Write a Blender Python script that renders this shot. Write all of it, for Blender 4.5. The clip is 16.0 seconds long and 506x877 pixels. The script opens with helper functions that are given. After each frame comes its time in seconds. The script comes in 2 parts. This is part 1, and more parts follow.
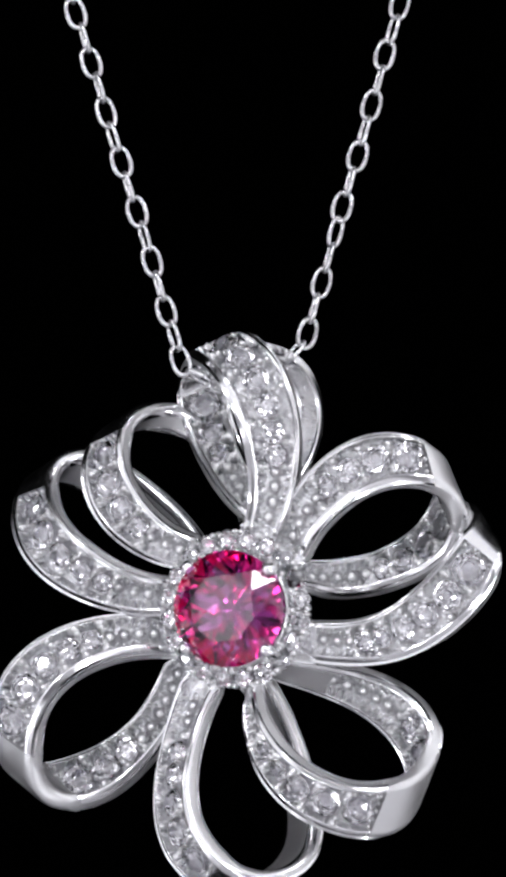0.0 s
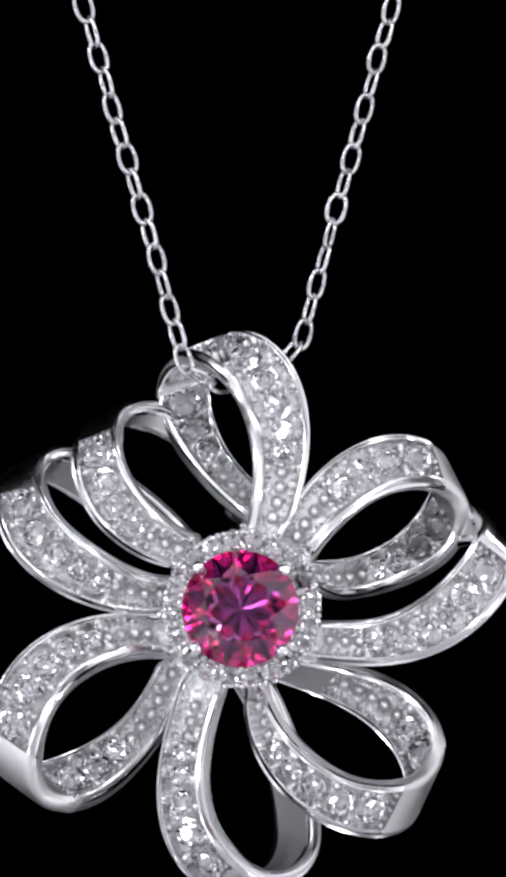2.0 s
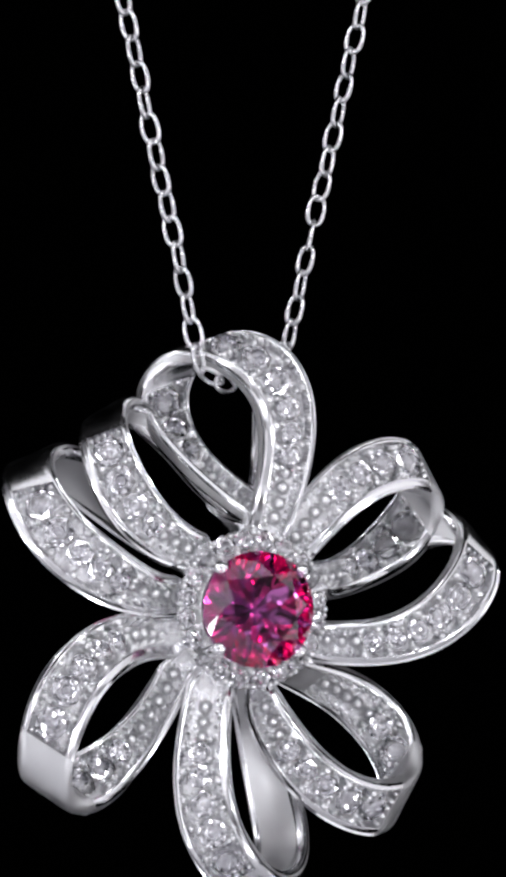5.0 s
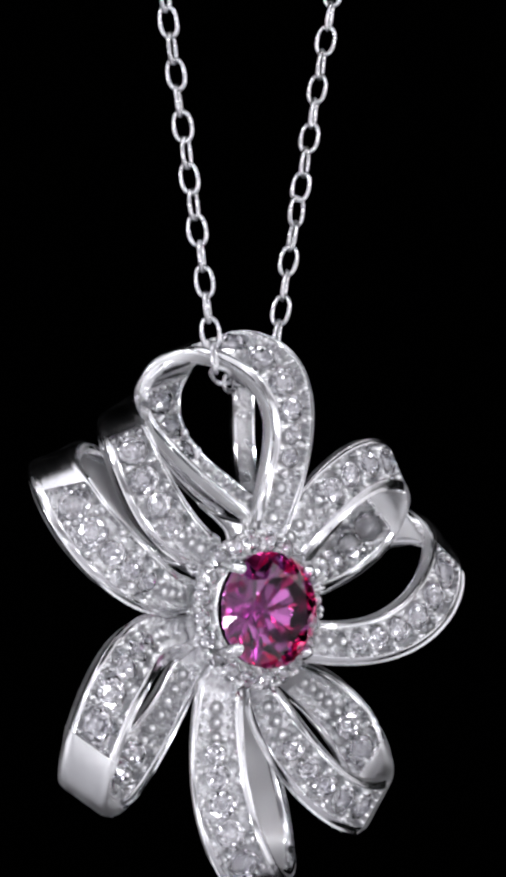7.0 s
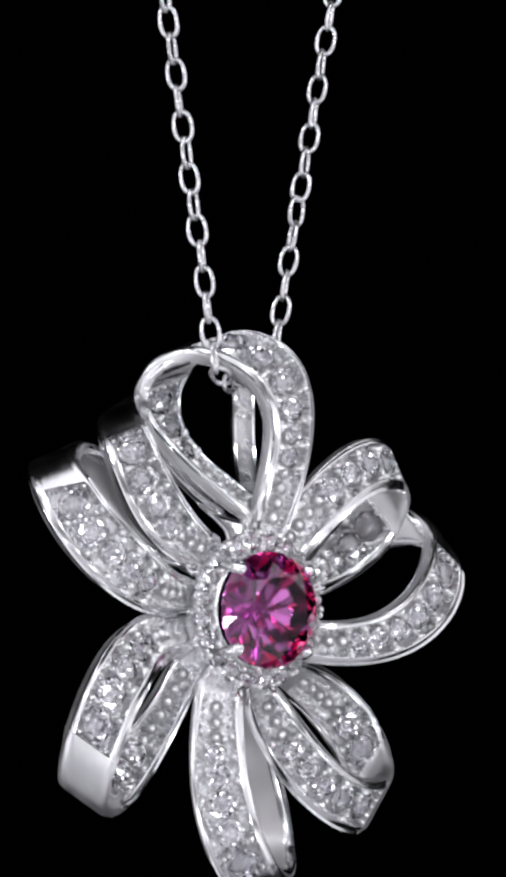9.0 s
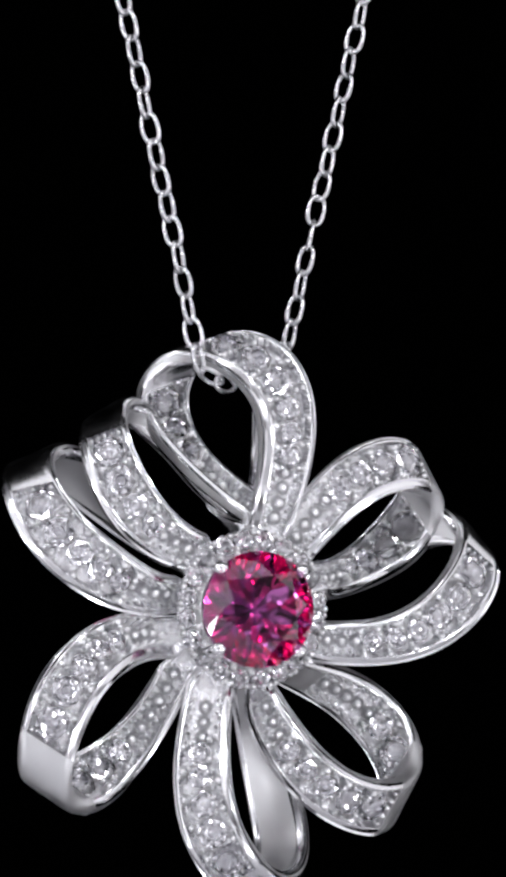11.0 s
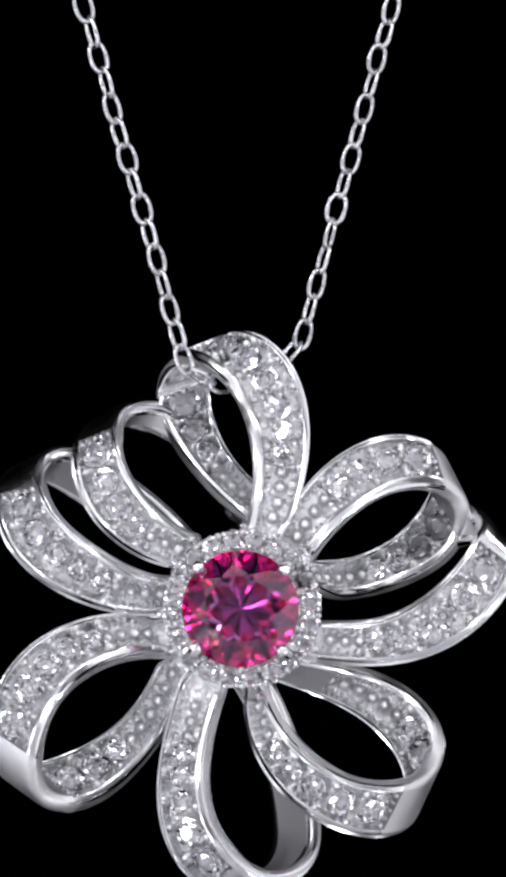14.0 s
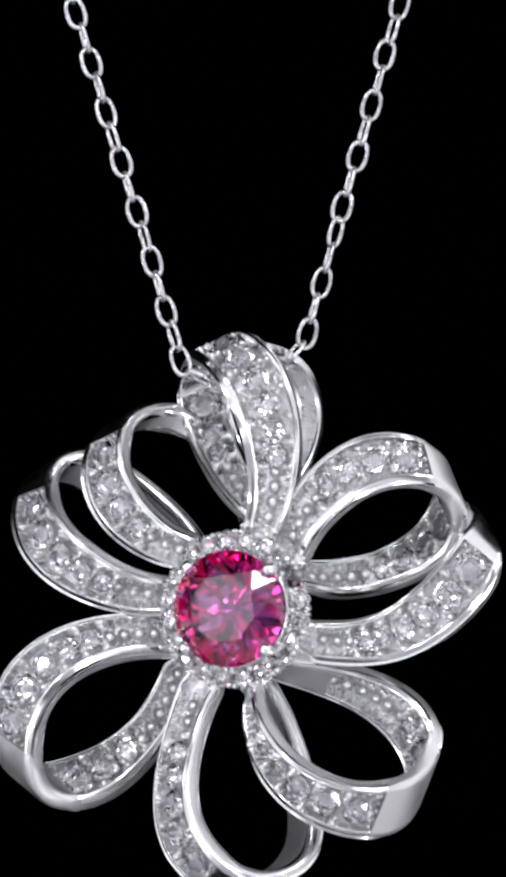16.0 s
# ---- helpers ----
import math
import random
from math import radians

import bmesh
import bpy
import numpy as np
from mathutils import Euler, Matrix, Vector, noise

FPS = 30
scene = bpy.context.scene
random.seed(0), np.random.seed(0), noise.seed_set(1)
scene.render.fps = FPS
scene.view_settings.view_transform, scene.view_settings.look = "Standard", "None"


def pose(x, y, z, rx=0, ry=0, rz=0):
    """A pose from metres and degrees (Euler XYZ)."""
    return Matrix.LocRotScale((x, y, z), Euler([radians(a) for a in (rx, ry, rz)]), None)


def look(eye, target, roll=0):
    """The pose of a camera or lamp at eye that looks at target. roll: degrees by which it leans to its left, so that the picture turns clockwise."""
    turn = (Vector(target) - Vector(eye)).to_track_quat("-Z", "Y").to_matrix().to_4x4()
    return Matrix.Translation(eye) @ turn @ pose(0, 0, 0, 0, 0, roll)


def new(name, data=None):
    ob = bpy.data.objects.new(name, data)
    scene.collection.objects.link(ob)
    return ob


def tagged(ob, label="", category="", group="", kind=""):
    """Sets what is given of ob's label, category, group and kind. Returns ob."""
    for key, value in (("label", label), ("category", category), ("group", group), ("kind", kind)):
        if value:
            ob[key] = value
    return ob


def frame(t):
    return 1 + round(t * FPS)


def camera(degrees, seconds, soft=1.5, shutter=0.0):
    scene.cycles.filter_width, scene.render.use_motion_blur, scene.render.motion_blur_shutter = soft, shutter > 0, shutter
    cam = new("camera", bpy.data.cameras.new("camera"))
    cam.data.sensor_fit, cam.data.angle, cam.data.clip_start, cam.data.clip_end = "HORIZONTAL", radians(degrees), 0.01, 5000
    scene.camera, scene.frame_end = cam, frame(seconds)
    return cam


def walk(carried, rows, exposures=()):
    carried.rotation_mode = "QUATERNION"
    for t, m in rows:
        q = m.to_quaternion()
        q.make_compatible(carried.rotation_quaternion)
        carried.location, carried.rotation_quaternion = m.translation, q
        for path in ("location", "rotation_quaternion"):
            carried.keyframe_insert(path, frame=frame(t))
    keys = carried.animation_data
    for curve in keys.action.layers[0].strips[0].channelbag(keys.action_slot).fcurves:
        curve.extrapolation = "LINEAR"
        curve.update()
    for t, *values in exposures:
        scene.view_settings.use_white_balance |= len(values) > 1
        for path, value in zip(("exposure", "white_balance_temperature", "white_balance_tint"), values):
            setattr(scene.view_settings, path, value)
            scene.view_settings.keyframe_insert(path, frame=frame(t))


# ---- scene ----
# ---- camera: a still macro view from a little below ----
cam = camera(5.814, 16.0, soft=4.2)
EYE, AIM = (0.00016, -0.29971, -0.01309), (0.00016, 0.0, 0.0)
walk(cam, [(0.0, look(EYE, AIM, 1.7)), (16.0, look(EYE, AIM, 1.7))], exposures=[(0.0, 0.0), (16.0, 0.0)])

# ---- light: a dark studio with soft lamps in front of the jewel ----
world = bpy.data.worlds.new("studio_dark")
world.use_nodes = True
world.node_tree.nodes["Background"].inputs[0].default_value = (0.6, 0.65, 0.8, 1)
world.node_tree.nodes["Background"].inputs[1].default_value = 0.01
scene.world = world


def soft_lamp(name, eye, target, wide, high, watts, colour=(1, 1, 1)):
    lamp = bpy.data.lights.new(name, "AREA")
    lamp.shape, lamp.size, lamp.size_y, lamp.energy, lamp.color = "RECTANGLE", wide, high, watts * 0.575, colour
    ob = new(name, lamp)
    ob.matrix_world = look(eye, target)
    return ob


soft_lamp("overhead_softbox", (0.0, -0.40, 0.42), (0, 0, 0), 0.80, 0.40, 1.55, (0.955, 0.945, 1.0))
soft_lamp("side_softbox", (-0.45, -0.28, -0.02), (0, 0, 0), 0.46, 0.56, 1.2, (0.945, 0.945, 1.0))
soft_lamp("side_softbox", (0.47, -0.11, 0.205), (0, 0, 0.205), 0.62, 0.40, 1.15, (0.965, 0.945, 1.0))
soft_lamp("side_softbox", (0.47, -0.11, -0.17), (0, 0, -0.17), 0.60, 0.22, 0.70, (0.965, 0.945, 1.0))
soft_lamp("strip_light", (-0.38, -0.54, 0.02), (0, 0, 0), 0.14, 0.60, 0.40, (0.955, 0.94, 1.0))
soft_lamp("strip_light", (0.24, -0.64, 0.02), (0, 0, 0), 0.10, 0.70, 0.34, (0.955, 0.94, 1.0))
soft_lamp("front_softbox", (0.0, -0.64, 0.17), (0, 0, 0.02), 0.90, 0.26, 0.45, (0.935, 0.93, 1.0))
soft_lamp("front_softbox", (0.0, -0.60, -0.23), (0, 0, 0), 0.60, 0.12, 0.26, (0.955, 0.94, 1.0))
# small bright lamps, above and below the jewel, that make the stones sparkle
for k in range(16):
    a = radians(-70 + 140 * (k % 8) / 7 + (9 if k > 7 else 0))
    lift = radians((18, 34, 26, 46)[k % 4] if k < 8 else -(16, 30, 22, 38)[k % 4])
    soft_lamp("sparkle_lamp", (0.52 * math.sin(a) * math.cos(lift), -0.52 * math.cos(a) * math.cos(lift), 0.52 * math.sin(lift)), (0, 0, -0.01), 0.052, 0.052, 0.35, (0.95, 0.95, 1.0))

MM = 0.001


# ---- materials ----
def material(name):
    m = bpy.data.materials.new(name)
    m.use_nodes = True
    t = m.node_tree
    return m, t, t.nodes["Principled BSDF"]


def noise_node(t, scale, detail=3.0):
    tc = t.nodes.new("ShaderNodeTexCoord")
    n = t.nodes.new("ShaderNodeTexNoise")
    n.inputs["Scale"].default_value, n.inputs["Detail"].default_value = scale, detail
    t.links.new(tc.outputs["Object"], n.inputs["Vector"])
    return n


def ramp_node(t, source, low, high):
    r = t.nodes.new("ShaderNodeMapRange")
    r.inputs["To Min"].default_value, r.inputs["To Max"].default_value = low, high
    r.inputs["From Min"].default_value, r.inputs["From Max"].default_value = 0.3, 0.7
    t.links.new(source, r.inputs["Value"])
    return r.outputs["Result"]


def silver(name, base, rough_low, rough_high, bump, grain=1600.0, relief=0.00004):
    m, t, b = material(name)
    b.inputs["Metallic"].default_value = 1.0
    b.inputs["Base Color"].default_value = (*base, 1)
    t.links.new(ramp_node(t, noise_node(t, 700.0).outputs["Fac"], rough_low, rough_high), b.inputs["Roughness"])
    n = noise_node(t, grain, 4.0)
    k = t.nodes.new("ShaderNodeBump")
    k.inputs["Strength"].default_value, k.inputs["Distance"].default_value = bump, relief
    t.links.new(n.outputs["Fac"], k.inputs["Height"])
    t.links.new(k.outputs["Normal"], b.inputs["Normal"])
    return m


SILVER = silver("polished_silver", (0.81, 0.81, 0.825), 0.12, 0.22, 0.15)
GRAIN = silver("grain_silver", (0.95, 0.95, 0.96), 0.26, 0.36, 0.1)
CAST = silver("cast_silver", (0.90, 0.90, 0.91), 0.16, 0.34, 0.6)
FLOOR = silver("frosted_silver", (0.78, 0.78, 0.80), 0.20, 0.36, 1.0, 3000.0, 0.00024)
SATIN = silver("satin_silver", (0.62, 0.62, 0.63), 0.40, 0.55, 0.4, 1100.0, 0.00005)
CHAIN = silver("chain_silver", (0.70, 0.70, 0.72), 0.20, 0.36, 0.5)


def crystal(name, colour, ior):
    m, t, b = material(name)
    b.inputs["Base Color"].default_value = (*colour, 1)
    b.inputs["Transmission Weight"].default_value = 1.0
    b.inputs["IOR"].default_value = ior
    b.inputs["Roughness"].default_value = 0.0
    return m


STONE = crystal("clear_zirconia", (0.96, 0.955, 1.0), 2.12)
PINK = crystal("pink_gem", (0.96, 0.78, 0.93), 1.85)


def coat(name, colour):
    """A mirror-like colour coat, as laid on the back facets of a treated gem."""
    m, t, b = material(name)
    b.inputs["Metallic"].default_value = 1.0
    b.inputs["Roughness"].default_value = 0.075
    b.inputs["Base Color"].default_value = (*colour, 1)
    return m


MAGENTA = coat("magenta_coat", (0.74, 0.055, 0.27))
VIOLET = coat("violet_coat", (0.46, 0.17, 0.42))


def matte(name, colour, scale, amount):
    m, t, b = material(name)
    n = noise_node(t, scale, 6.0)
    mix = t.nodes.new("ShaderNodeMix")
    mix.data_type = "RGBA"
    mix.inputs["A"].default_value = (*[c * (1 - amount) for c in colour], 1)
    mix.inputs["B"].default_value = (*[min(1, c * (1 + amount)) for c in colour], 1)
    t.links.new(n.outputs["Fac"], mix.inputs["Factor"])
    t.links.new(mix.outputs["Result"], b.inputs["Base Color"])
    b.inputs["Roughness"].default_value = 0.95
    b.inputs["Specular IOR Level"].default_value = 0.0
    return m


VELVET = matte("black_velvet", (0.0002, 0.0002, 0.0002), 300.0, 0.3)
PAPER = matte("studio_paper", (0.62, 0.615, 0.64), 20.0, 0.06)


# ---- mesh helpers ----
def link(name, bm, mat, parent=None, label="", smooth=True, sharp=35):
    data = bpy.data.meshes.new(name)
    bm.normal_update()
    bm.to_mesh(data)
    bm.free()
    data.materials.append(mat)
    if smooth:
        data.polygons.foreach_set("use_smooth", [True] * len(data.polygons))
        data.set_sharp_from_angle(angle=radians(sharp))
    ob = new(name, data)
    if parent:
        ob.parent = parent
    return tagged(ob, label)


def part(name, bm, mat, parent, label="", smooth=True, sharp=35):
    return link(name, bm, mat, parent, label, smooth, sharp)


def piece(name, data, parent, m, label=""):
    ob = new(name, data)
    ob.parent = parent
    ob.matrix_basis = m
    return tagged(ob, label)


def rings_to_mesh(bm, rings, close=True, caps=True):
    """Skin a row of point rings; close: each ring is a closed loop."""
    made = [[bm.verts.new(p) for p in ring] for ring in rings]
    n = len(made[0])
    for a, b in zip(made, made[1:]):
        for i in range(n if close else n - 1):
            j = (i + 1) % n
            bm.faces.new((a[i], a[j], b[j], b[i]))
    if caps and close:
        bm.faces.new(made[0][::-1])
        bm.faces.new(made[-1])
    bmesh.ops.recalc_face_normals(bm, faces=bm.faces)
    return made


def spline(cage, count):
    """Points along a clamped cubic B-spline."""
    n, deg = len(cage), 3
    knots = [0.0] * deg + [i / (n - deg) for i in range(n - deg + 1)] + [1.0] * deg
    out = []
    for k in range(count):
        s = min(k / (count - 1), 1 - 1e-9)
        span = max(i for i in range(deg, n) if knots[i] <= s)
        d = [Vector(cage[span - deg + j]) for j in range(deg + 1)]
        for r in range(1, deg + 1):
            for j in range(deg, r - 1, -1):
                i = span - deg + j
                low, high = knots[i], knots[i + deg - r + 1]
                a = (s - low) / (high - low)
                d[j] = d[j - 1] * (1 - a) + d[j] * a
        out.append(d[deg])
    return out


def frame_to(origin, axis, size=1.0, spin=0.0):
    """A pose whose z axis is the given axis, scaled by size."""
    turn = Vector(axis).to_track_quat("Z", "Y").to_matrix().to_4x4()
    return Matrix.Translation(origin) @ turn @ Matrix.Rotation(spin, 4, "Z") @ Matrix.Diagonal((size, size, size, 1))


def cut_stone(rows, sides, name, mat):
    """A faceted round stone: rows of (radius, height, half-step turn), then the culet's depth."""
    bm = bmesh.new()
    rings = []
    for r, h, half in rows[:-1]:
        n = sides
        rings.append([bm.verts.new((r * math.cos((i + half / 2) * math.tau / n), r * math.sin((i + half / 2) * math.tau / n), h)) for i in range(n)])
    bm.faces.new(rings[0])
    for (a, ra), (b, rb) in zip(zip(rings, rows), zip(rings[1:], rows[1:])):
        n = sides
        if ra[2] == rb[2]:
            for i in range(n):
                j = (i + 1) % n
                bm.faces.new((a[i], b[i], b[j], a[j]))
        else:
            step = 0 if ra[2] < rb[2] else -1
            for i in range(n):
                j = (i + 1) % n
                k = (i + step) % n
                bm.faces.new((a[i], b[(k) % n], a[j])) if step == 0 else bm.faces.new((a[i], b[i], a[j]))
                if step == 0:
                    bm.faces.new((a[j], b[i], b[j]))
                else:
                    bm.faces.new((a[i], b[k], b[i]))
    tip = bm.verts.new((0, 0, rows[-1]))
    last = rings[-1]
    for i in range(sides):
        bm.faces.new((last[i], tip, last[(i + 1) % sides]))
    bmesh.ops.recalc_face_normals(bm, faces=bm.faces)
    data = bpy.data.meshes.new(name)
    bm.to_mesh(data)
    bm.free()
    data.materials.append(mat)
    return data


SMALL_CUT = cut_stone([(0.44, 0.36, 0), (0.74, 0.24, 1), (1.0, 0.03, 0), (1.0, -0.03, 0), (0.50, -0.45, 1), -0.85], 8, "stone", STONE)


def gem_mesh():
    """A round brilliant: clear crown, eight violet main facets behind, magenta facets between them."""
    bm = bmesh.new()
    ring = lambda n, r, h, off: [bm.verts.new((r * math.cos((i + off) * math.tau / n), r * math.sin((i + off) * math.tau / n), h)) for i in range(n)]
    table, mid, top, low = ring(8, 0.60, 0.34, 0.0), ring(8, 0.82, 0.225, 0.5), ring(32, 1.0, 0.03, 0.0), ring(32, 1.0, -0.03, 0.0)
    joint = ring(8, 0.42, -0.50, 0.5)
    tip = bm.verts.new((0, 0, -0.70))
    bm.faces.new(table)
    for i in range(8):
        j = (i + 1) % 8
        bm.faces.new((table[i], mid[i], table[j]))
        bm.faces.new((table[i], mid[i - 1], top[4 * i]))
        bm.faces.new((table[i], top[4 * i], mid[i]))
        for k in range(4 * i, 4 * i + 4):
            n = (k + 1) % 32
            bm.faces.new((mid[i], top[k], top[n]))
            bm.faces.new((top[k], low[k], low[n], top[n]))
            bm.faces.new((joint[i], low[k], low[n])).material_index = 1
        bm.faces.new((tip, joint[i - 1], low[4 * i])).material_index = 2
        bm.faces.new((tip, low[4 * i], joint[i])).material_index = 2
    bmesh.ops.recalc_face_normals(bm, faces=bm.faces)
    data = bpy.data.meshes.new("gem")
    bm.to_mesh(data)
    bm.free()
    data.materials.append(PINK)
    data.materials.append(MAGENTA)
    data.materials.append(VIOLET)
    return data


GEM_CUT = gem_mesh()

# ---- structure: black cloth behind the jewel, pale paper walls round the studio ----
def slab(name, lo, hi, mat, label):
    bm = bmesh.new()
    bmesh.ops.create_cube(bm, size=1.0)
    for v in bm.verts:
        v.co = Vector([lo[k] + (v.co[k] + 0.5) * (hi[k] - lo[k]) for k in range(3)])
    ob = link(name, bm, mat, None, label, smooth=False)
    return tagged(ob, kind="structure", category="wall" if "wall" in name else name.split("_")[0])


slab("backdrop", (-0.8, 0.45, -0.3), (0.8, 0.47, 0.7), VELVET, "plain black velvet backdrop behind the hanging pendant")
slab("floor", (-0.8, -0.8, -0.32), (0.8, 0.05, -0.30), PAPER, "grey paper floor of the studio")
slab("floor_back", (-0.8, 0.05, -0.32), (0.8, 0.45, -0.30), VELVET, "black cloth laid over the studio floor")
slab("ceiling", (-0.8, -0.8, 0.7), (0.8, -0.35, 0.72), PAPER, "plain grey studio ceiling")
# out of view; added black so the upturned mirror tips reflect dark
slab("ceiling_back", (-0.8, -0.35, 0.7), (0.8, 0.45, 0.72), VELVET, "unseen black panel under the ceiling, added to darken reflections in the silver")
slab("wall_west", (-0.82, -0.8, -0.3), (-0.8, 0.05, 0.7), PAPER, "plain grey studio wall")
slab("wall_east", (0.8, -0.8, -0.3), (0.82, 0.05, 0.7), PAPER, "plain grey studio wall")
slab("wall_northwest", (-0.82, 0.05, -0.3), (-0.8, 0.45, 0.7), VELVET, "black cloth wall beside the backdrop")
slab("wall_northeast", (0.8, 0.05, -0.3), (0.82, 0.45, 0.7), VELVET, "black cloth wall beside the backdrop")
slab("wall_south", (-0.8, -0.82, -0.3), (0.8, -0.8, 0.7), PAPER, "plain grey studio wall")

# ---- the pendant ----
pendant = tagged(new("pendant"), "silver ribbon flower pendant with pink round gem and clear stones", "pendant")
HUB = Vector((-0.10, -1.2, -10.3))


def bead(bm, centre, radius, axis):
    """A small raised grain of metal on a short stem."""
    m = frame_to(Vector(centre) - Vector(axis) * radius * 1.2, axis) @ Matrix.Diagonal((radius, radius, radius * 2.4, 1))
    bmesh.ops.create_icosphere(bm, subdivisions=1, radius=1.0, matrix=m)


bm = bmesh.new()
bmesh.ops.create_icosphere(bm, subdivisions=2, radius=1.0)
BEAD = bpy.data.meshes.new("bead")
bm.to_mesh(BEAD)
bm.free()
BEAD.materials.append(GRAIN)
BEAD.polygons.foreach_set("use_smooth", [True] * len(BEAD.polygons))


def lathe(profile, origin, sides=48):
    """Turn (radius, depth away from the viewer) rows round the gem's axis."""
    bm = bmesh.new()
    rings = [[(origin + Vector((r * math.cos(k * math.tau / sides), d, r * math.sin(k * math.tau / sides)))) * MM for k in range(sides)] for r, d in profile]
    rings_to_mesh(bm, rings + rings[:1], caps=False)
    bmesh.ops.remove_doubles(bm, verts=bm.verts, dist=1e-7)
    return bm


# a small drilled seat, its rim a little raised, as along the narrow ends of the ribbons
bm = bmesh.new()
rings_to_mesh(bm, [[(r * math.cos(k * math.tau / 12), r * math.sin(k * math.tau / 12), z) for k in range(12)] for r, z in ((1.0, -0.30), (0.94, 0.10), (0.76, 0.14), (0.58, 0.05), (0.30, 0.0))])
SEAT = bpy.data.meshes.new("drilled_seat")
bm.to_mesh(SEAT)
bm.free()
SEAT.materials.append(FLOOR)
SEAT.polygons.foreach_set("use_smooth", [True] * len(SEAT.polygons))


def ribbon(front, rear, out_end, back_start=None, outer=(0.26, 0.42), inner=(0.26, 0.34), thick=0.53, tip=1.0, share=0.76, back_share=0.58, back_stop=1.0, satin_tip=False, name="ribbon_loop", label=""):
    """A ribbon loop between two rim curves: set stones on the outer face up to out_end, and on the inner face from back_start on.
    outer, inner: widths of the polished bevels along the front and rear rims; tip: how much wider they run on the plain tip.
    share, back_share: the part of each channel that holds cut stones; drilled seats with a grain in each go on to the hub. back_stop: where the inner channel ends. satin_tip: the plain tip is brushed, not mirror-bright."""
    count = 97
    f, r = spline(front, count), spline(rear, count)
    wide = [(q - p).normalized() * 0.23 for p, q in zip(f, r)]
    f, r = [p - d for p, d in zip(f, wide)], [q + d for q, d in zip(r, wide)]
    root = HUB + Vector((0, 1.5, 0))
    for row in (f, r):
        first, last = row[0].copy(), row[-1].copy()
        row[:0] = [first.lerp(root, 0.12 * k) for k in (3, 2, 1)]
        row += [last.lerp(root, 0.12 * k) for k in (1, 2, 3)]
    count += 6
    mid = [(a + b) / 2 for a, b in zip(f, r)]
    heart = sum(mid, Vector()) / count
    across = [(b - a) for a, b in zip(f, r)]
    outs = []
    for i in range(count):
        t = (mid[min(i + 1, count - 1)] - mid[max(i - 1, 0)]).normalized()
        n = across[i].cross(t).normalized()
        if outs:
            n = n if n.dot(outs[-1]) > 0 else -n
        outs.append(n)
    for _ in range(4):
        outs = [(outs[max(i - 1, 0)] + outs[i] * 2 + outs[min(i + 1, count - 1)]).normalized() for i in range(count)]
    if sum((m - heart).dot(n) for m, n in zip(mid, outs)) < 0:
        outs = [-n for n in outs]
    cut_a = 3 + round(out_end * 96)
    cut_b = 3 + round(back_start * 96) if back_start else count + 5
    cut_c = 3 + round(back_stop * 96) if back_stop < 1 else count - 1
    way = [0.0]
    for p, q in zip(mid, mid[1:]):
        way.append(way[-1] + (q - p).length)

    def bevels(i, sign):
        k = min(1.0, across[i].length / 2.7)
        return [v * k for v in (outer if sign > 0 else inner)]

    def height(i):
        return thick * (0.8 + 0.2 * math.sin(math.pi * i / (count - 1)))

    def floor_at(i, sign):
        """The channel's floor: deep under the cut stones, shallow along the drilled seats."""
        a, b, part_ = (cut_a, 3, share) if sign > 0 else (min(cut_b, count - 1), cut_c, back_share)
        gone = abs(way[i] - way[a]) / max(0.1, abs(way[b] - way[a]))
        return -0.50 + 0.35 * min(1.0, max(0.0, (gone - part_ + 0.02) / 0.05))

    def ring(i, top, bottom):
        w = across[i].length
        a = across[i] / w
        h = height(i) * min(1.0, 0.45 + 0.14 * min(i, count - 1 - i))

        def at(u, v):
            return (f[i] + a * u + outs[i] * v) * MM

        def face(sunk, sign):
            bf, br = bevels(i, sign)
            low, lip = (floor_at(i, sign) * h, h - 0.04) if sunk else (h, h)
            rim = [((0, 0.50 * h), (0.12 * e, 0.86 * h), (0.45 * e, 0.76 * h), (0.90 * e, 0.97 * h), (e, h), (e + 0.10, h), (e + 0.13, lip), (e + 0.17, low)) for e in (bf, br)]
            if not top and not bottom:
                # the plain tip is smoothly rounded
                k = min(1.0, max(0.0, min(i - cut_a, cut_b - i) / 4))
                soft = ((0, 0.20 * h), (0.04, 0.55 * h), (0.12, 0.80 * h), (0.26, 0.95 * h), (0.50, h), (0.60, h), (0.63, h), (0.67, h))
                rim = [[(p[0] + (q[0] * tip - p[0]) * k, p[1] + (q[1] - p[1]) * k) for p, q in zip(r_, soft)] for r_ in rim]
            return [at(u, v * sign) for u, v in rim[0]] + [at(w - u, v * sign) for u, v in rim[1][::-1]]
        return face(top, 1) + face(bottom, -1)[::-1]

    body_rings = []
    for i in range(count):
        body_rings.append(ring(i, i <= cut_a, cut_b <= i <= cut_c))
        if i in (cut_a, cut_c) and i < count - 1:
            body_rings.append([p + (mid[i + 1] - mid[i]) * MM * 0.15 for p in ring(i, False, False)])
        if i == cut_b - 1:
            body_rings.append([p + (mid[i + 1] - mid[i]) * MM * 0.85 for p in ring(i, False, False)])
    bm = bmesh.new()
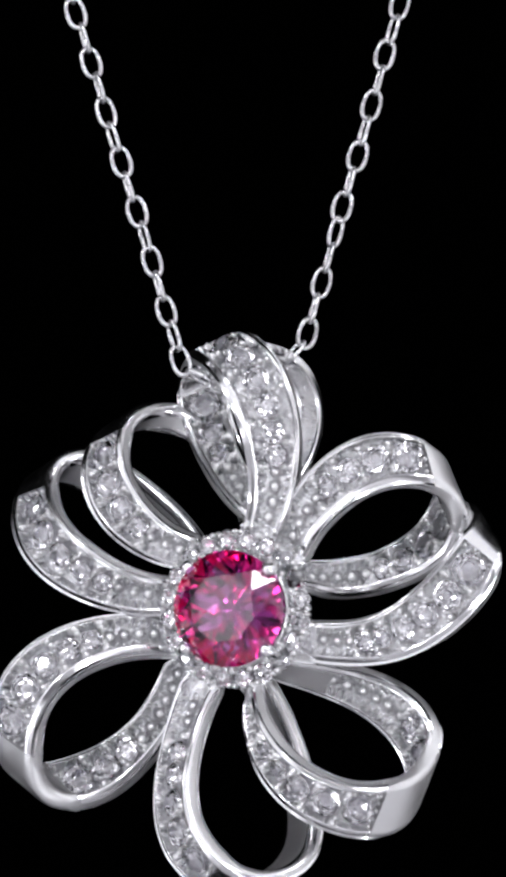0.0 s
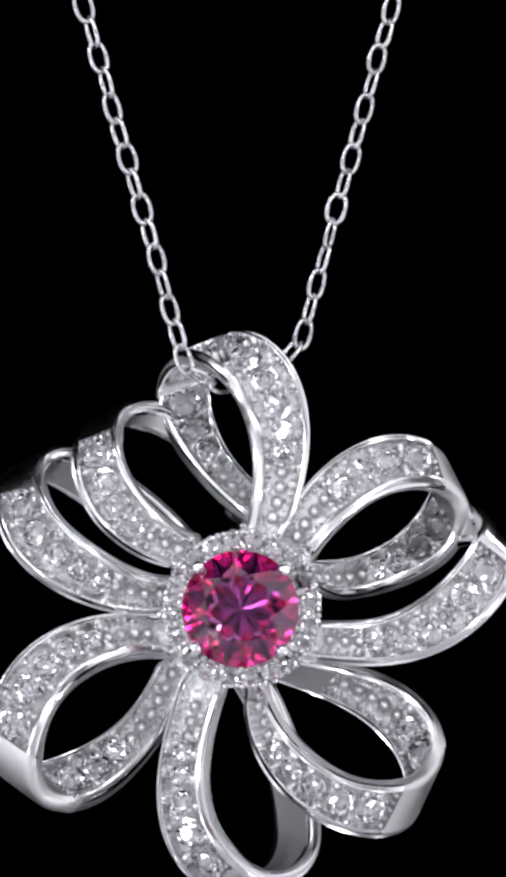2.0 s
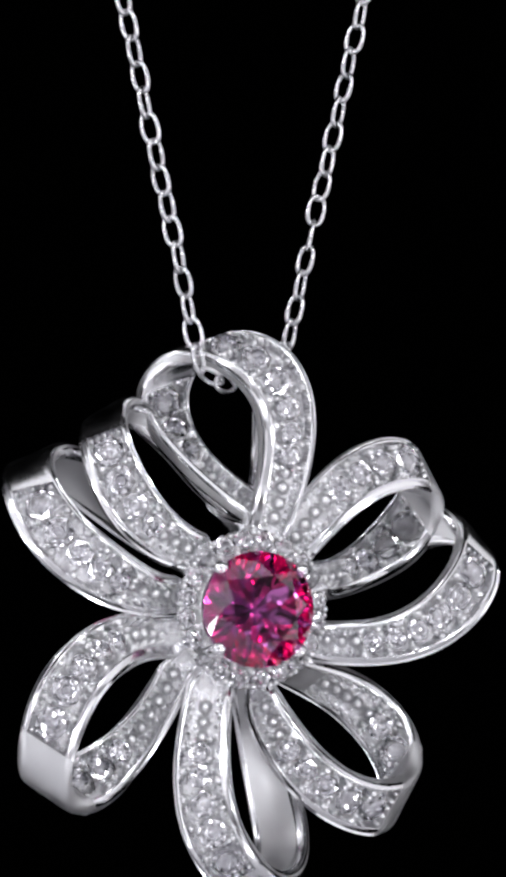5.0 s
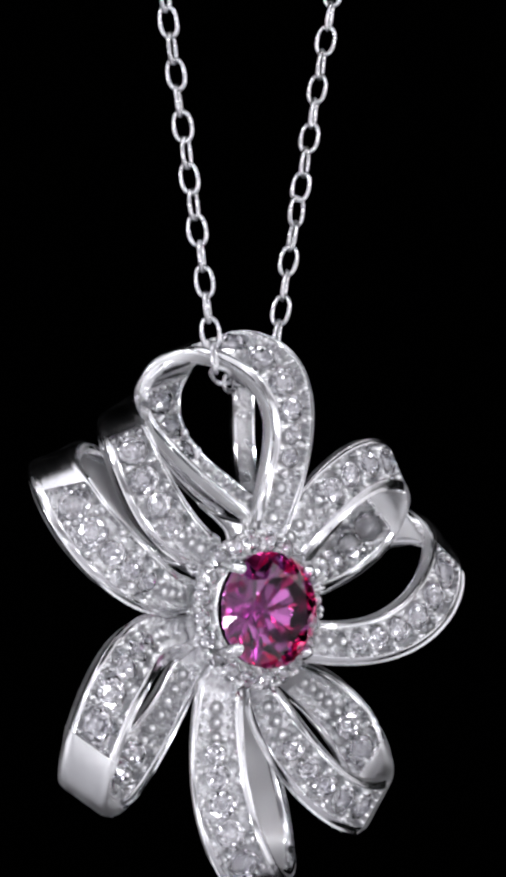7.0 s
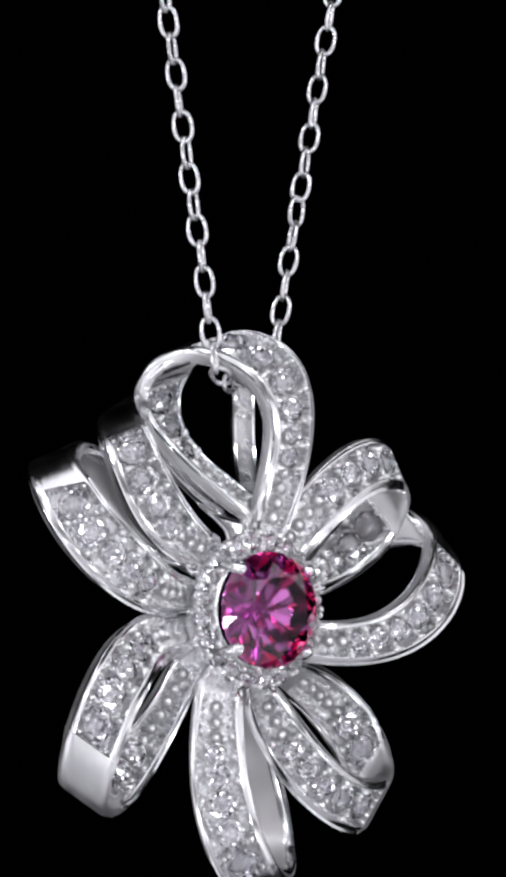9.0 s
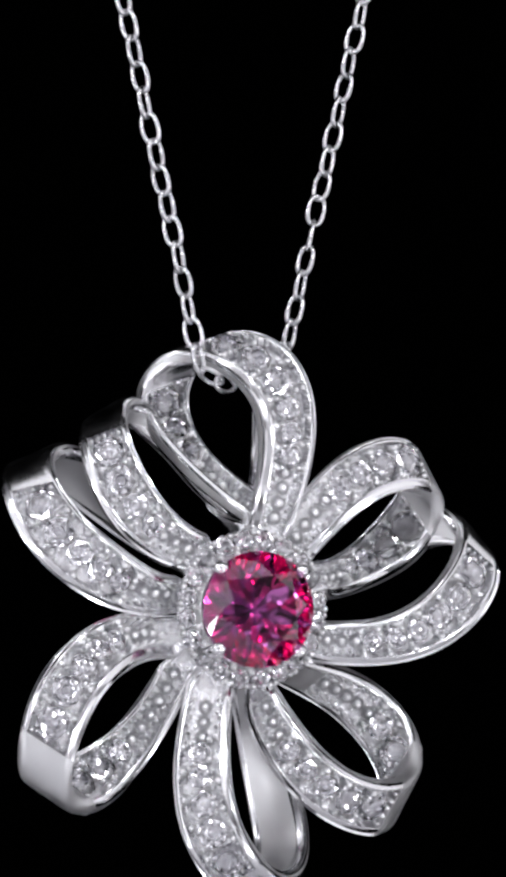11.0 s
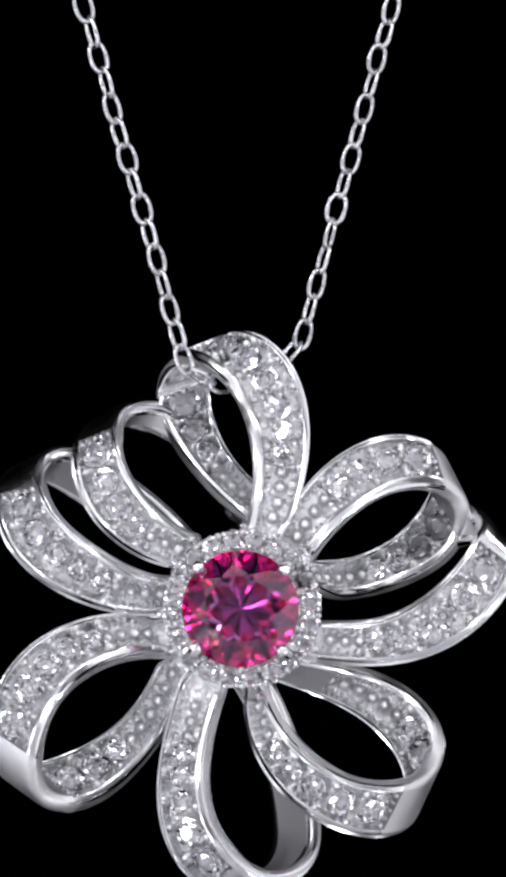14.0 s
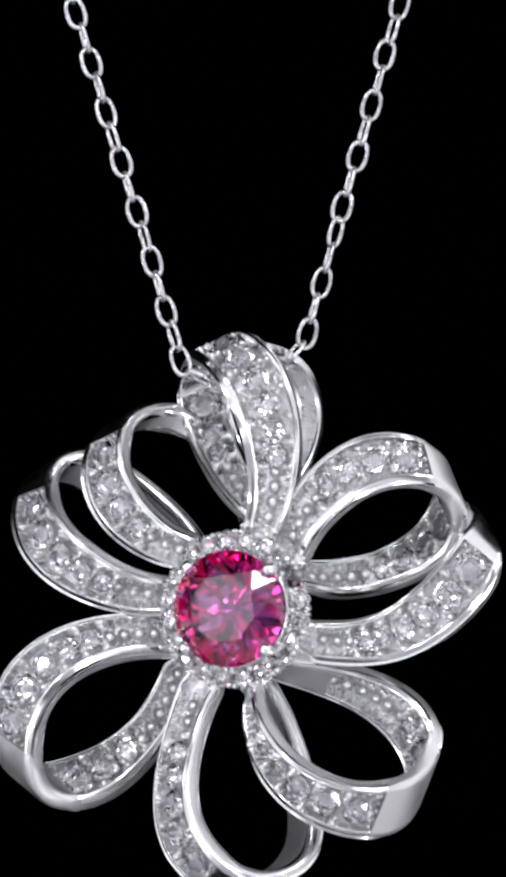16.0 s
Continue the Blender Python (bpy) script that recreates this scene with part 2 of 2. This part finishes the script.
    rings_to_mesh(bm, body_rings)
    bm.faces.ensure_lookup_table()
    per = len(body_rings[0])
    for k in range(min(cut_a, len(body_rings) - 1)):
        for i in (6, 7, 8):
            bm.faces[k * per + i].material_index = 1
    for k in range(len(body_rings) - 1):
        for i in (15, 31):
            bm.faces[k * per + i].material_index = 2
        if satin_tip and cut_a <= k <= cut_b:
            for i in range(32):
                bm.faces[k * per + i].material_index = 2
    first = cut_b if back_start else cut_a
    for k in range(first, len(body_rings) - 1):
        for i in (22, 23, 24):
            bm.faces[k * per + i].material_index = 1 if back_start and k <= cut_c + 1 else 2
    band = part(name, bm, SILVER, pendant, label, sharp=31)
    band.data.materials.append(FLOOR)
    band.data.materials.append(SATIN)

    grains = bmesh.new()

    def set_row(tip_i, hub_i, sign, filled):
        """Stones that grow smaller from the tip of a channel towards the hub, then drilled seats; grains of metal between them."""
        total = abs(way[hub_i] - way[tip_i])
        turn = 1 if hub_i > tip_i else -1

        def at(d):
            """The place at a distance from the channel's tip: rim point, way across, clear start, clear width, outward way, way along, height."""
            i = tip_i
            while 0 < i + turn < count - 1 and abs(way[i + turn] - way[tip_i]) < d:
                i += turn
            j = min(max(i + turn, 0), count - 1)
            gap = max(1e-6, abs(way[j] - way[i]))
            k = min(1.0, max(0.0, (d - abs(way[i] - way[tip_i])) / gap))
            bf, br = bevels(i, sign)
            aw = across[i].lerp(across[j], k)
            w = aw.length
            return f[i].lerp(f[j], k), aw / w, bf + 0.15, w - bf - br - 0.30, outs[i].lerp(outs[j], k).normalized() * sign, (mid[j] - mid[i]).normalized(), height(i)

        def grain(d, u, lift, size, own):
            rim, a, start, room, n, _, h = at(d)
            spot = rim + a * (start + min(max(u, 0.04), room - 0.04)) + n * (h * lift)
            if own:
                piece("bead", BEAD, band, frame_to((spot - n * size * 0.9) * MM, n, size * MM) @ Matrix.Diagonal((1, 1, 1.9, 1)))
            else:
                bead(grains, spot * MM, size * MM, n)

        room = at(0.9)[3]
        d = 0.16
        for k in range(5):
            grain(0.14 + 0.05 * abs(k - 2), room * (0.10 + 0.20 * k), 0.86, random.uniform(0.12, 0.18), k % 2 == 0)
        first = True
        while True:
            room = at(d + 0.5)[3]
            size = max(0.32, min(1.02, room * 0.54) * (1 - 0.38 * d / (filled * total)) * random.uniform(0.97, 1.05))
            spot_d = d + size * (1.0 if not first else 0.95)
            if spot_d + size > filled * total + 0.25:
                break
            rim, a, start, room, n, _, h = at(spot_d)
            here = rim + a * (start + room / 2) + n * (h - 0.26 * size)
            piece("stone", SMALL_CUT, band, frame_to(here * MM, n + Vector([random.uniform(-0.15, 0.15) for _ in range(3)]), size * MM, random.uniform(0, 6.28)))
            d = spot_d + size * 0.98
            # grains in the corners between this stone and the next, and a few along the rims
            spare = room / 2 - 0.5 * size
            for side in (0, 1):
                def put(dd, u, lift, r, own):
                    grain(dd, u if side == 0 else room - u, lift, r, own)
                put(d + random.uniform(-0.05, 0.05), 0.22, 0.98, random.uniform(0.20, 0.27), True)
                put(d + random.uniform(-0.06, 0.06), 0.24 + 0.45 * spare, 0.90, random.uniform(0.15, 0.21), True)
                put(d - 0.34 * size, 0.12, 0.94, random.uniform(0.13, 0.18), False)
                put(d + 0.34 * size, 0.11, 0.94, random.uniform(0.12, 0.17), False)
                put(d + random.uniform(-0.08, 0.08), 0.22 + 0.85 * spare, 0.74, random.uniform(0.12, 0.17), False)
                put(spot_d, 0.05, 0.82, random.uniform(0.07, 0.11), False)
            first = False
        d += 0.34
        while d < total - 0.10:
            rim, a, start, room, n, ease, h = at(d)
            wide_ = min(0.46, room * 0.44)
            here = rim + a * (start + room / 2) + n * (h * 0.22)
            piece("drilled_seat", SEAT, band, frame_to(here * MM, n, wide_ * MM))
            piece("bead", BEAD, band, frame_to((here + a * random.uniform(-0.05, 0.05) + ease * random.uniform(-0.05, 0.05)) * MM, n, wide_ * random.uniform(0.44, 0.60) * MM))
            for u in (0.06, room - 0.06):
                grain(d + wide_, u, 0.80, random.uniform(0.09, 0.13), False)
                if room > 1.1:
                    grain(d + random.uniform(-0.08, 0.08), u + (0.10 if u < room / 2 else -0.10), 0.62, random.uniform(0.12, 0.16), False)
                if room > 1.5:
                    grain(d + wide_, u + (0.28 if u < room / 2 else -0.28), 0.50, random.uniform(0.11, 0.15), False)
            d += 2 * wide_ + 0.02

    set_row(cut_a, 4, 1, share)
    if back_start:
        set_row(cut_b, cut_c - (2 if back_stop == 1 else 0), -1, back_share)
    g = part("grain", grains, GRAIN, band, "tiny silver grains holding the stones")
    tagged(g, kind="stuff")
    return band


ribbon([(0.2, -0.3, -5.2), (0.5, -0.1, -3.5), (0.7, -1.6, -0.5), (-0.8, -2.5, 3.5), (-4.9, 1.3, 5.6), (-6.5, 4.3, 2.4), (-3.8, 2.1, -1.7), (-1.4, 0.3, -3.9), (-0.1, 0.0, -4.7)],
       [(2.3, -0.6, -5.2), (2.9, -0.4, -4.2), (3.9, -1.0, 0.1), (2.4, -1.9, 5.25), (-1.5, 0.4, 6.75), (-3.5, 4.1, 3.5), (-2.5, 4.1, -0.5), (-0.5, 2.1, -2.5), (1.2, 1.0, -3.8)],
       0.49, 0.65, outer=(0.55, 0.28), inner=(0.30, 0.28), label="top ribbon loop with clear stones and polished rim")
ribbon([(3.8, -0.2, -7.2), (4.3, -0.8, -6.3), (5.8, -1.3, -4.5), (9.1, -0.9, -2.2), (13.3, 0.6, -2.8), (12.8, 2.5, -6.4), (9.2, 3.0, -8.6), (5.3, 1.4, -9.6), (4.4, -1.6, -8.9)],
       [(2.2, 0.2, -5.5), (2.6, -0.2, -4.4), (4.6, -1.0, -1.3), (8.7, -0.8, 0.75), (12.0, 1.3, -0.7), (11.1, 4.1, -3.8), (8.4, 4.2, -6.7), (5.3, 1.7, -7.6), (3.3, -0.8, -7.7)],
       0.44, 0.61, outer=(0.60, 0.22), inner=(0.45, 0.20), satin_tip=True, label="ribbon loop with clear stones on both faces")
ribbon([(4.5, -0.5, -11.1), (5.9, -0.4, -11.1), (8.4, -1.4, -11.1), (11.8, -1.9, -9.0), (14.7, -0.2, -5.0), (12.9, 2.2, -3.1), (11.2, 4.7, -4.8), (7.5, 5.3, -7.0), (3.8, 1.6, -7.8)],
       [(3.9, 0.2, -13.0), (6.0, 0.1, -13.3), (10.3, -1.1, -13.4), (14.8, -1.5, -10.6), (16.8, -0.2, -6.6), (13.5, 1.5, -5.3), (10.6, 4.1, -6.8), (7.0, 4.3, -8.3), (3.6, 1.2, -9.0)],
       0.47, None, outer=(0.20, 0.50), label="wide ribbon loop with a plain folded back")
ribbon([(1.4, -1.2, -15.0), (1.8, -2.2, -16.1), (3.2, -3.1, -18.4), (6.9, -2.6, -20.8), (11.2, -0.7, -20.6), (12.4, 2.0, -17.2), (9.1, 2.4, -14.1), (5.3, 0.9, -13.4), (2.8, -0.8, -13.1)],
       [(0.5, -0.0, -15.8), (0.4, -0.1, -16.7), (1.2, -1.3, -19.5), (4.7, -1.9, -23.0), (10.3, 0.1, -24.0), (10.7, 3.1, -19.6), (7.1, 3.3, -15.9), (4.0, 2.0, -14.8), (1.9, 0.3, -14.1)],
       0.45, 0.61, outer=(0.32, 0.48), inner=(0.34, 0.24), back_stop=0.93, back_share=0.42, satin_tip=True, label="ribbon loop with a plain polished tip")
ribbon([(-1.2, -1.1, -15.3), (-1.6, -1.8, -16.5), (-2.2, -2.9, -19.4), (-1.7, -3.9, -23.5), (1.9, -2.4, -27.1), (5.4, 1.2, -25.3), (3.8, 1.6, -19.4), (1.7, 1.1, -14.6), (0.4, 0.3, -12.7)],
       [(-3.5, -0.4, -14.9), (-4.1, -0.7, -17.1), (-4.9, -1.5, -21.1), (-3.6, -2.4, -25.8), (0.2, -0.6, -27.8), (2.7, 2.8, -25.3), (1.9, 4.0, -20.8), (0.6, 2.9, -16.5), (-1.0, 0.4, -14.1)],
       0.42, None, outer=(0.42, 0.30), label="long hanging ribbon loop with clear stones")
ribbon([(-4.6, 0.2, -13.1), (-6.5, -1.4, -13.0), (-9.5, -3.8, -14.1), (-11.9, -4.2, -17.4), (-12.2, -2.6, -22.5), (-8.6, -0.3, -22.6), (-4.9, 0.9, -18.4), (-3.8, 0.7, -15.7), (-3.4, 0.1, -14.6)],
       [(-5.8, 0.8, -11.2), (-7.2, -0.1, -10.9), (-11.4, -2.9, -11.6), (-14.8, -4.1, -15.5), (-14.9, -1.8, -21.1), (-11.1, 0.8, -20.1), (-7.2, 1.2, -17.9), (-5.6, 0.7, -15.2), (-4.9, 0.6, -13.8)],
       0.4, 0.6, outer=(0.55, 0.25), inner=(0.42, 0.20), tip=1.5, thick=0.60, satin_tip=True, label="broad ribbon loop with a plain rounded tip")
ribbon([(-4.5, -0.1, -8.7), (-6.2, -1.6, -8.8), (-9.0, -2.7, -7.2), (-12.1, -1.9, -4.8), (-13.1, 0.3, -1.5), (-10.8, 1.7, -0.6), (-6.9, 2.0, -2.8), (-3.6, 1.6, -5.6), (-2.5, 0.5, -7.2)],
       [(-4.7, 0.5, -10.4), (-6.6, -0.1, -10.8), (-11.6, -1.8, -9.8), (-15.3, -1.0, -5.9), (-15.1, 2.2, -1.6), (-11.2, 3.6, -3.2), (-7.4, 2.6, -6.1), (-4.8, 1.9, -7.6), (-4.4, 0.7, -7.8)],
       0.41, None, outer=(0.24, 0.48), label="ribbon loop with clear stones and dark mirror tip")
ribbon([(-3.0, -0.7, -6.1), (-4.2, -1.4, -5.9), (-6.5, -1.6, -4.0), (-8.1, -1.2, -1.2), (-8.2, 1.0, 1.8), (-5.6, 3.4, 2.3), (-3.4, 4.6, 0.2), (-1.6, 3.6, -3.2), (-0.6, 1.2, -5.6)],
       [(-4.2, -0.2, -7.7), (-5.8, -0.5, -7.5), (-9.0, -1.1, -5.9), (-10.7, -0.8, -2.1), (-10.3, 2.0, 0.8), (-6.0, 3.9, 1.0), (-3.0, 4.3, -1.9), (-1.2, 2.8, -4.5), (-0.1, -0.1, -5.2)],
       0.41, None, outer=(0.24, 0.45), label="ribbon loop with clear stones, folded behind")

# the narrow bail strip behind the top loop
bm = bmesh.new()
strip = spline([(-0.2, 1.0, 5.6), (1.0, 2.6, 5.4), (2.3, 4.0, 3.6), (2.5, 4.3, 0.9), (2.0, 3.2, -1.8), (0.9, 1.2, -4.2), (0.4, 0.4, -5.2)], 40)
rows_ = []
for i, p in enumerate(strip):
    t = (strip[min(i + 1, 39)] - strip[max(i - 1, 0)]).normalized()
    a = (Vector((1.0, -0.15, 0)) - t * t.dot(Vector((1.0, -0.15, 0)))).normalized()
    n = a.cross(t).normalized()
    lip = [(-0.70, -0.28), (-0.54, -0.28), (-0.48, -0.08), (0.48, -0.08), (0.54, -0.28), (0.70, -0.28), (0.76, -0.20), (0.76, 0.20)]
    lip += [(-u, -v) for u, v in lip]
    rows_.append([(p + a * u + n * v) * MM for u, v in lip])
rings_to_mesh(bm, rows_)
bail = part("bail", bm, SILVER, pendant, "narrow flat silver bail strip with raised edges", sharp=24)
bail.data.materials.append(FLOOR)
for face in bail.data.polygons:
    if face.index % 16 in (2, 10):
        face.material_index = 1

# hub behind the gem, halo of small stones, prongs, the pink gem
TO_EYE = Vector((0, -1, 0))

setting = part("gem_setting", lathe([(3.25, -0.62), (3.42, -0.72), (3.52, -0.6), (3.62, -0.30), (3.70, -0.26), (3.74, 0.36), (4.46, 0.36), (4.50, -0.02), (4.60, -0.02), (4.64, 0.10), (4.55, 0.6), (4.3, 1.4), (3.9, 2.0), (3.5, 2.1), (3.3, 1.9), (3.2, 0.5), (3.15, -0.4)], HUB),
               CAST, pendant, "round cast silver gem setting")
for k in range(20):
    a = (k + 0.5) * math.tau / 20
    c = HUB + Vector((4.2 * math.cos(a), -0.28, 4.2 * math.sin(a)))
    piece("stone", SMALL_CUT, setting, frame_to(c * MM, (0.12 * math.cos(a) + random.uniform(-0.08, 0.08), -1, 0.12 * math.sin(a) + random.uniform(-0.08, 0.08)), 0.65 * MM, a))
for k in range(20):
    a = k * math.tau / 20
    for r, lift, size, off in ((3.74, -0.42, 0.20, 0.0), (4.60, -0.26, 0.21, 0.035), (4.60, -0.24, 0.18, -0.045)):
        b = a + off
        piece("bead", BEAD, setting, frame_to((HUB + Vector((r * math.cos(b), lift, r * math.sin(b)))) * MM, TO_EYE, size * MM) @ Matrix.Diagonal((1, 1, 1.8, 1)))
GEM = HUB + Vector((0, -1.32, 0))
piece("gem", GEM_CUT, pendant, frame_to(GEM * MM, TO_EYE, 3.50 * MM, radians(31)), "round faceted deep pink gem")
for deg in (43, 137, 223, 317):
    a = radians(deg)
    way = Vector((math.cos(a), 0, math.sin(a)))
    path = [HUB + way * 3.80 + Vector((0, 0.3, 0)), HUB + way * 3.80 + Vector((0, -0.7, 0)), HUB + way * 3.75 + Vector((0, -1.45, 0)), HUB + way * 3.50 + Vector((0, -1.78, 0)), HUB + way * 3.22 + Vector((0, -1.92, 0))]
    bm = bmesh.new()
    rings = []
    pts = spline(path, 10)
    for i, p in enumerate(pts):
        t = (pts[min(i + 1, 9)] - pts[max(i - 1, 0)]).normalized()
        q = t.to_track_quat("Z", "Y").to_matrix()
        rad = 0.44 * (1 - 0.45 * max(0, (i - 7.5) / 1.5) ** 2)
        rings.append([(p + q @ Vector((rad * math.cos(k * math.tau / 12), rad * math.sin(k * math.tau / 12), 0))) * MM for k in range(12)])
    rings_to_mesh(bm, rings)
    part("prong", bm, SILVER, setting, "rounded silver prong", sharp=50)

# ---- the chain ----
chain = tagged(new("necklace_chain"), "fine silver cable chain threaded through the pendant", "chain")


def link_mesh(length, width, wire):
    """An oval wire link in the x-z plane, long along z."""
    bm = bmesh.new()
    rings = []
    n, k = 28, 8
    for i in range(n):
        a = i * math.tau / n
        c, s = math.cos(a), math.sin(a)
        x = (width / 2 - wire / 2) * math.copysign(abs(c) ** 0.85, c)
        z = (length / 2 - wire / 2) * math.copysign(abs(s) ** 0.85, s)
        o = Vector((c * length, 0, s * width)).normalized()
        rings.append([(Vector((x, 0, z)) + o * math.cos(b) * wire / 2 + Vector((0, 1, 0)) * math.sin(b) * wire / 2) * MM for b in (j * math.tau / k for j in range(k))])
    made = [[bm.verts.new(p) for p in ring] for ring in rings]
    for a, b in zip(made, made[1:] + made[:1]):
        for j in range(k):
            bm.faces.new((a[j], a[(j + 1) % k], b[(j + 1) % k], b[j]))
    bmesh.ops.recalc_face_normals(bm, faces=bm.faces)
    data = bpy.data.meshes.new("link")
    bm.to_mesh(data)
    bm.free()
    data.materials.append(CHAIN)
    data.polygons.foreach_set("use_smooth", [True] * len(data.polygons))
    return data


LINK = link_mesh(2.08, 1.36, 0.28)


def add_link(place, along, turn):
    """A link at a place, long axis along the chain, its open side turned about that axis."""
    z = Vector(along).normalized()
    y = Vector((math.sin(radians(turn)), -math.cos(radians(turn)), 0))
    x = y.cross(z).normalized()
    y = z.cross(x)
    m = Matrix((x, y, z)).transposed().to_4x4()
    piece("link", LINK, chain, Matrix.Translation(Vector(place) * MM) @ m)


def strand(low, high, count, first, twist):
    low, high = Vector(low), Vector(high)
    pitch = (high - low) / count
    for k in range(count + 5):
        sway = Vector((random.uniform(-0.05, 0.05), random.uniform(-0.05, 0.05), 0))
        add_link(low + pitch * k + sway, pitch + sway * 0.6, first + 90 * k + twist(k) + random.uniform(-9, 9))


strand((-4.0, -1.55, 4.56), (-9.5, -3.91, 22.37), 12, 37, lambda k: 0)
strand((2.88, 1.54, 6.46), (6.85, 3.0, 23.49), 11, 37, lambda k: 90 * min(1, max(0, (k - 3.0) / 3.0)))
inside = spline([(-4.0, -1.55, 4.56), (-3.0, -0.9, 3.2), (-1.3, 0.2, 3.2), (0.8, 0.9, 4.0), (2.2, 1.3, 5.1), (2.88, 1.54, 6.46)], 60)
length = sum((q - p).length for p, q in zip(inside, inside[1:]))
links = round(length / 1.52)
gone, last = 0.0, 0
for i in range(1, 60):
    gone += (inside[i] - inside[i - 1]).length
    if last < links - 1 and gone > length / links * (last + 1):
        last += 1
        add_link(inside[i], inside[min(i + 1, 59)] - inside[i - 1], 37 + 90 * last)


# ---- the turning of the jewel: round to one side and back at an even pace ----
def motions():
    times = [k * 0.5 for k in range(33)] + [7.75, 7.9, 8.1, 8.25]
    for thing in (pendant, chain):
        walk(thing, [(t, pose(0, 0, 0, 0, 0, -20.3 + 65.3 * (8 - abs(t - 8)) / 8)) for t in sorted(times)])


motions()
